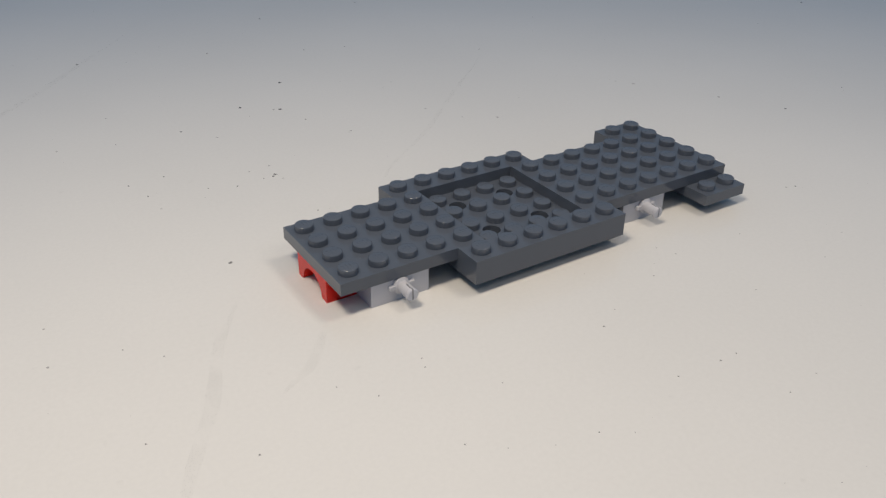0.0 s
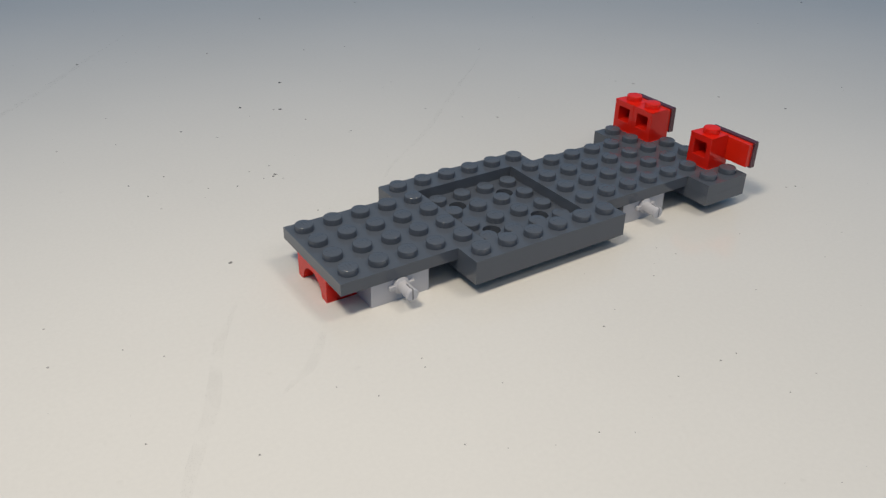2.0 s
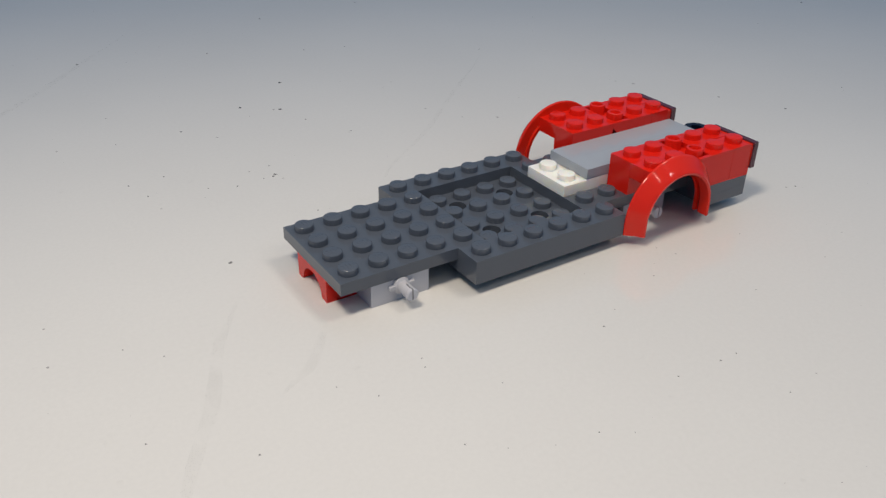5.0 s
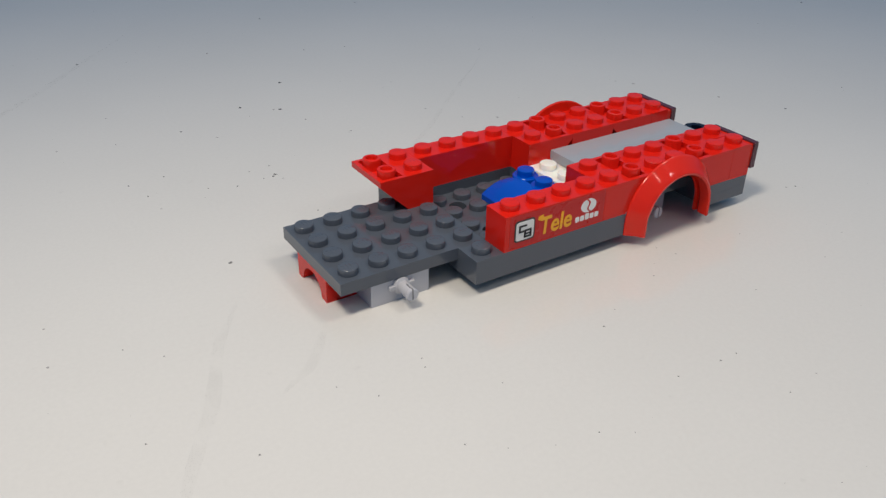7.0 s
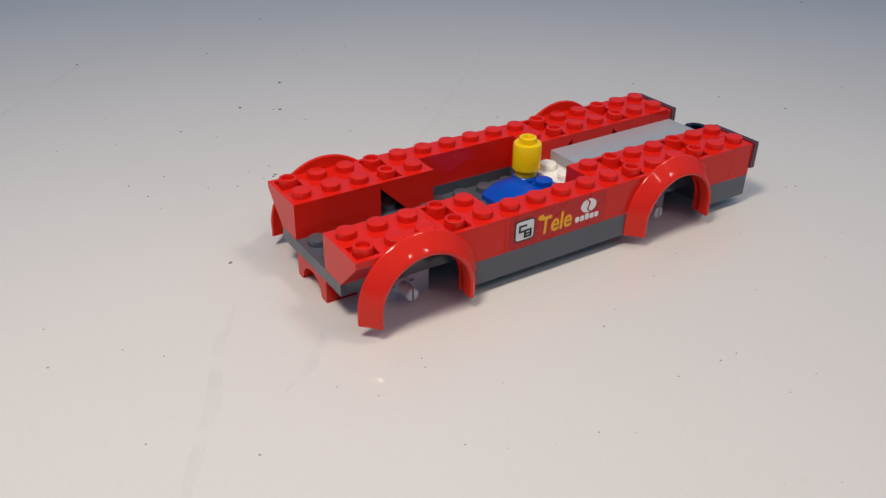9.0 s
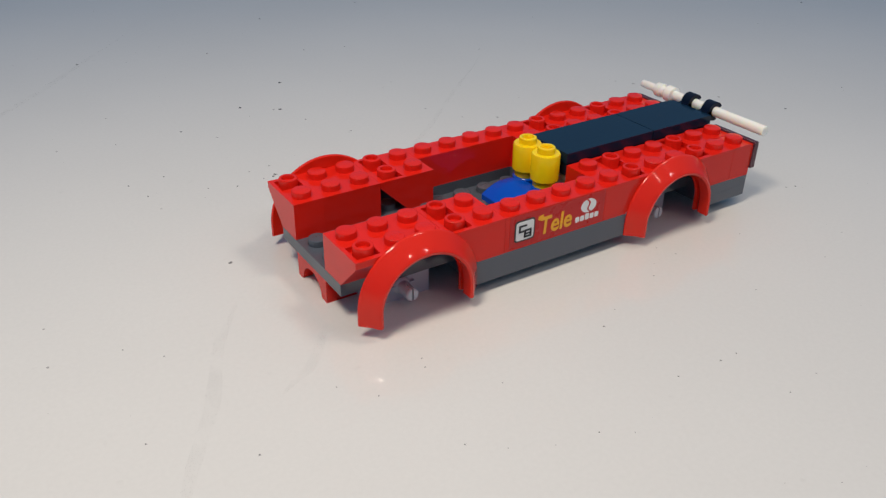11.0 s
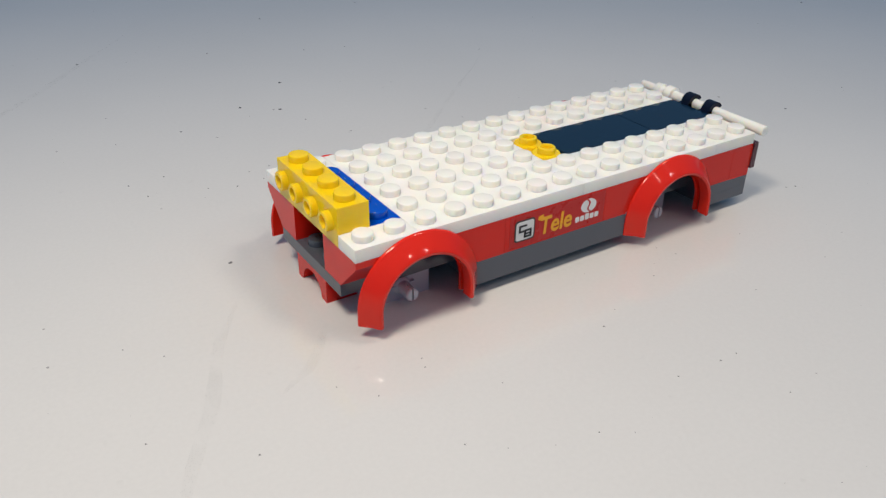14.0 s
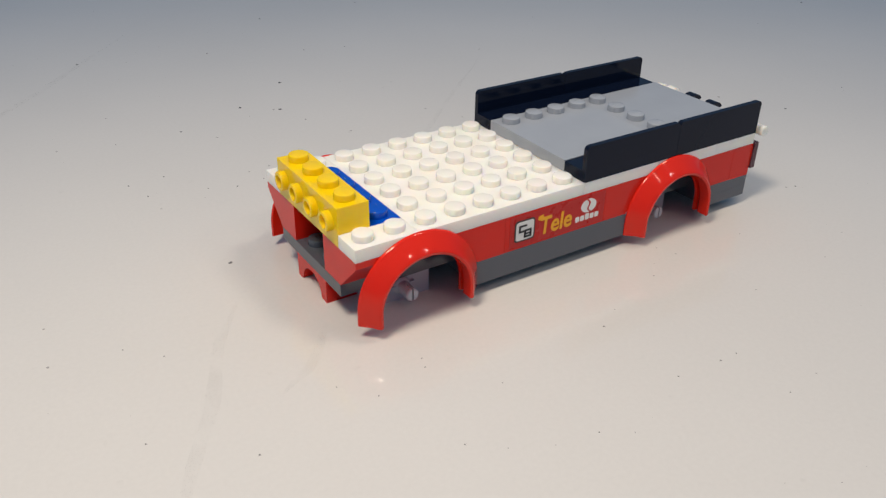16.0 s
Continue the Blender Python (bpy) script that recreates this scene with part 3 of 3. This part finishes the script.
# ---- roof ----
def roof():
    top = DECK + 3 * PL
    g = "white roof plates"
    plain_brick("roof_plate", "white two by two roof plate", "toy plate", g, 14, 16, 1, 3, top, 1, WHITE, 11.2)
    plain_brick("roof_plate", "white two by six roof plate", "toy plate", g, 8, 14, 1, 3, top, 1, WHITE, 11.5)
    plain_brick("roof_plate", "white two by two roof plate", "toy plate", g, 14, 16, -3, -1, top, 1, WHITE, 11.8)
    plain_brick("roof_plate", "white two by six roof plate", "toy plate", g, 8, 14, -3, -1, top, 1, WHITE, 12.2)
    plain_brick("roof_plate", "large square white roof plate covered with studs", "toy plate", g, 2, 8, -3, 3, top, 1, WHITE, 12.5)
    plain_brick("blue_plate", "blue four-stud plate across the nose", "toy plate", "", 1, 2, -2, 2, top, 1, BLUE, 12.8)
    plain_brick("nose_plate", "white two-stud plate at the nose corner", "toy plate", "white nose plates", 0, 2, 2, 3, top, 1, WHITE, 13.2)
    plain_brick("nose_plate", "white two-stud plate at the nose corner", "toy plate", "white nose plates", 0, 2, -3, -2, top, 1, WHITE, 13.5)
    ob = plain_brick("side_stud_brick", "yellow brick with four studs on its front face", "toy brick", "", 0, 1, -2, 2, top, 3, YELLOW, 13.8)
    for y in (-1.5, -0.5, 0.5, 1.5):
        share("stud", stud_mesh(YELLOW, True), ob, pose(-U / 2 + G, y * U, 0.0052, 0, -90, 0))


def clip_tile():
    """Dark tiles down the middle of the roof, the plates that carry them, and the clips with the white bar."""
    z = DECK + 2 * PL
    plain_brick("support_plate", "black plate under the dark roof tiles", "toy plate", "black support plates", 9, 13, -1, 1, z, 1, BLACK, 9.5, [])
    plain_brick("support_plate", "black plate under the dark roof tiles", "toy plate", "black support plates", 13, 16, -1, 1, z, 1, BLACK, 9.8, [])
    plain_brick("roof_tile", "smooth dark navy tile along the roof", "toy tile", "dark roof tiles", 9, 13, -1, 1, z + PL, 1, NAVY, 10.2, [])
    ob = plain_brick("clip_tile", "smooth dark navy tile with two bar clips", "toy tile", "dark roof tiles", 13, 16, -1, 1, z + PL, 1, NAVY, 10.5, [])
    for y in (-0.5, 0.5):
        cx, cz, ro, ri = 1.5 * U + 0.0042, PL - 0.0004, 0.0029, 0.0016
        bm, rows = bmesh.new(), []
        for k in range(17):
            a = radians(28 + 262 * k / 16)
            rows.append([bm.verts.new((cx + r * math.cos(a), y * U + s, cz + r * math.sin(a))) for r in (ro, ri) for s in (-0.0016, 0.0016)])
        for p, q in zip(rows, rows[1:]):
            for e, f in ((0, 1), (1, 3), (3, 2), (2, 0)):
                bm.faces.new((p[e], p[f], q[f], q[e]))
        bm.faces.new([rows[0][k] for k in (0, 1, 3, 2)])
        bm.faces.new([rows[-1][k] for k in (0, 1, 3, 2)])
        part("clip", bm, BLACK, ob, "small black bar clip", True)
        part("clip_neck", box(1.5 * U - 0.0004, 1.5 * U + 0.0038, y * U - 0.0016, y * U + 0.0016, 0.0012, PL), BLACK, ob)
    bx, bz = (16 * U + 0.0042) / U, DECK + 4 * PL - 0.0004
    bar = thing("bar", "thin white bar with a stop ring held in the clips", "toy bar", "", bx, 0.2, bz - 0.0016, 10.8)
    turn = pose(0, 0, 0.0016, -90, 0, 0)
    part("rod", bent(spun([(0, -0.0256), (0.0013, -0.0256), (0.00155, -0.0253), (0.00155, 0.0130), (0.0013, 0.0170), (0.0013, 0.0230), (0.0011, 0.0233), (0, 0.0233)], 20), turn), WHITE, bar, "", True)
    part("stop_ring", bent(spun([(0.0015, 0.0092), (0.0025, 0.0095), (0.0026, 0.0120), (0.0023, 0.0124), (0.0018, 0.0128), (0.0018, 0.0142), (0.0023, 0.0145), (0.0023, 0.0164), (0.0020, 0.0168), (0.0013, 0.0169)], 20), turn), WHITE, bar, "", True)


def panel(i0, side, t):
    top = DECK + 4 * PL
    ob = thing("wall_panel", "glossy black low wall panel along the roof edge", "toy panel", "black wall panels", i0 + 2, side * 2.5, top, t)
    w, h = 2 * U - G, U / 2 - G
    part("base", box(-w, w, -h, h, 0.00002, 0.0030), BLACK, ob)
    r, H = 0.0011, 3 * PL
    outline = [(-w, 0.0030), (w, 0.0030)]
    for cx, s in ((w - r, 0), (-w + r, 90)):
        for k in range(6):
            a = radians(s + 18 * k)
            outline.append((cx + r * math.cos(a), H - r + r * math.sin(a)))
    y0, y1 = sorted((side * h, side * (h - 0.0014)))
    part("wall", bevelled(prism(outline, y0, y1, "y"), 0.00015, 40), BLACK, ob)


def edge_stud_plate(i0, spots, t):
    plain_brick("tread_plate", "smooth light grey plate with one row of studs", "toy plate", "grey deck plates", i0, i0 + 4, -2, 2, DECK + 4 * PL, 1, GREY_LIGHT, t, spots)


# ---- the motion of the pieces ----
def motions():
    """Every piece lies spread out on the table behind the view until it is put on the model."""
    for n, (ob, x, y, z, t) in enumerate(sorted(ARRIVALS, key=lambda a: a[4])):
        away = pose(-0.42 + 0.075 * (n % 10), -0.30 - 0.062 * (n // 10), 0.0)
        there = pose(x, y, z)
        walk(ob, [(0.0, away), (t - 0.07, away), (t - 0.03, there), (16.0, there)])


room()
table()
chassis()
rear_plates()
axle_holder(1)
axle_holder(11)
front_arch()
for y, t in ((2.5, 0.5), (1.5, 1.2), (-1.5, 1.5), (-2.5, 2.2)):
    side_stud_brick(y, t)
rear_light(2, 0.8)
rear_light(-2, 1.8)
tow_plate()
plain_brick("white_plate", "white two by two plate on the chassis", "toy plate", "", 9, 11, -1, 1, DECK, 1, WHITE, 2.8)
plain_brick("long_tile", "smooth light grey long tile", "toy tile", "grey long tiles", 10, 16, 0, 1, DECK + PL, 1, GREY_LIGHT, 3.2, [])
plain_brick("long_tile", "smooth light grey long tile", "toy tile", "grey long tiles", 10, 16, -1, 0, DECK + PL, 1, GREY_LIGHT, 3.5, [])
inverted_slope(14, 13, 1, 3.8)
inverted_slope(14, 13, -1, 4.2)
mudguard(12, 1, 4.5)
mudguard(12, -1, 4.8)
inverted_slope(9, 10, 1, 5.2)
inverted_slope(9, 10, -1, 5.5)
curved_blue()
plain_brick("side_brick", "plain red four-stud brick along the chassis side", "toy brick", "four-stud side bricks", 5, 9, 2, 3, DECK, 3, RED, 6.2)
printed_brick()
inverted_slope(4, 3, 1, 6.8)
inverted_slope(4, 3, -1, 7.2)
mudguard(2, 1, 7.5)
mudguard(2, -1, 7.8)
corner_slope(1, 8.2)
corner_slope(-1, 8.5)
round_yellow(0.5, 8.8)
round_yellow(-0.5, 9.2)
clip_tile()
roof()
panel(12, 1, 14.2)
panel(8, 1, 14.5)
panel(12, -1, 14.8)
panel(8, -1, 15.2)
edge_stud_plate(12, [(12.5, y) for y in (-1.5, -0.5, 0.5, 1.5)], 15.5)
edge_stud_plate(8, [(x, 1.5) for x in (8.5, 9.5, 10.5, 11.5)], 15.8)
motions()
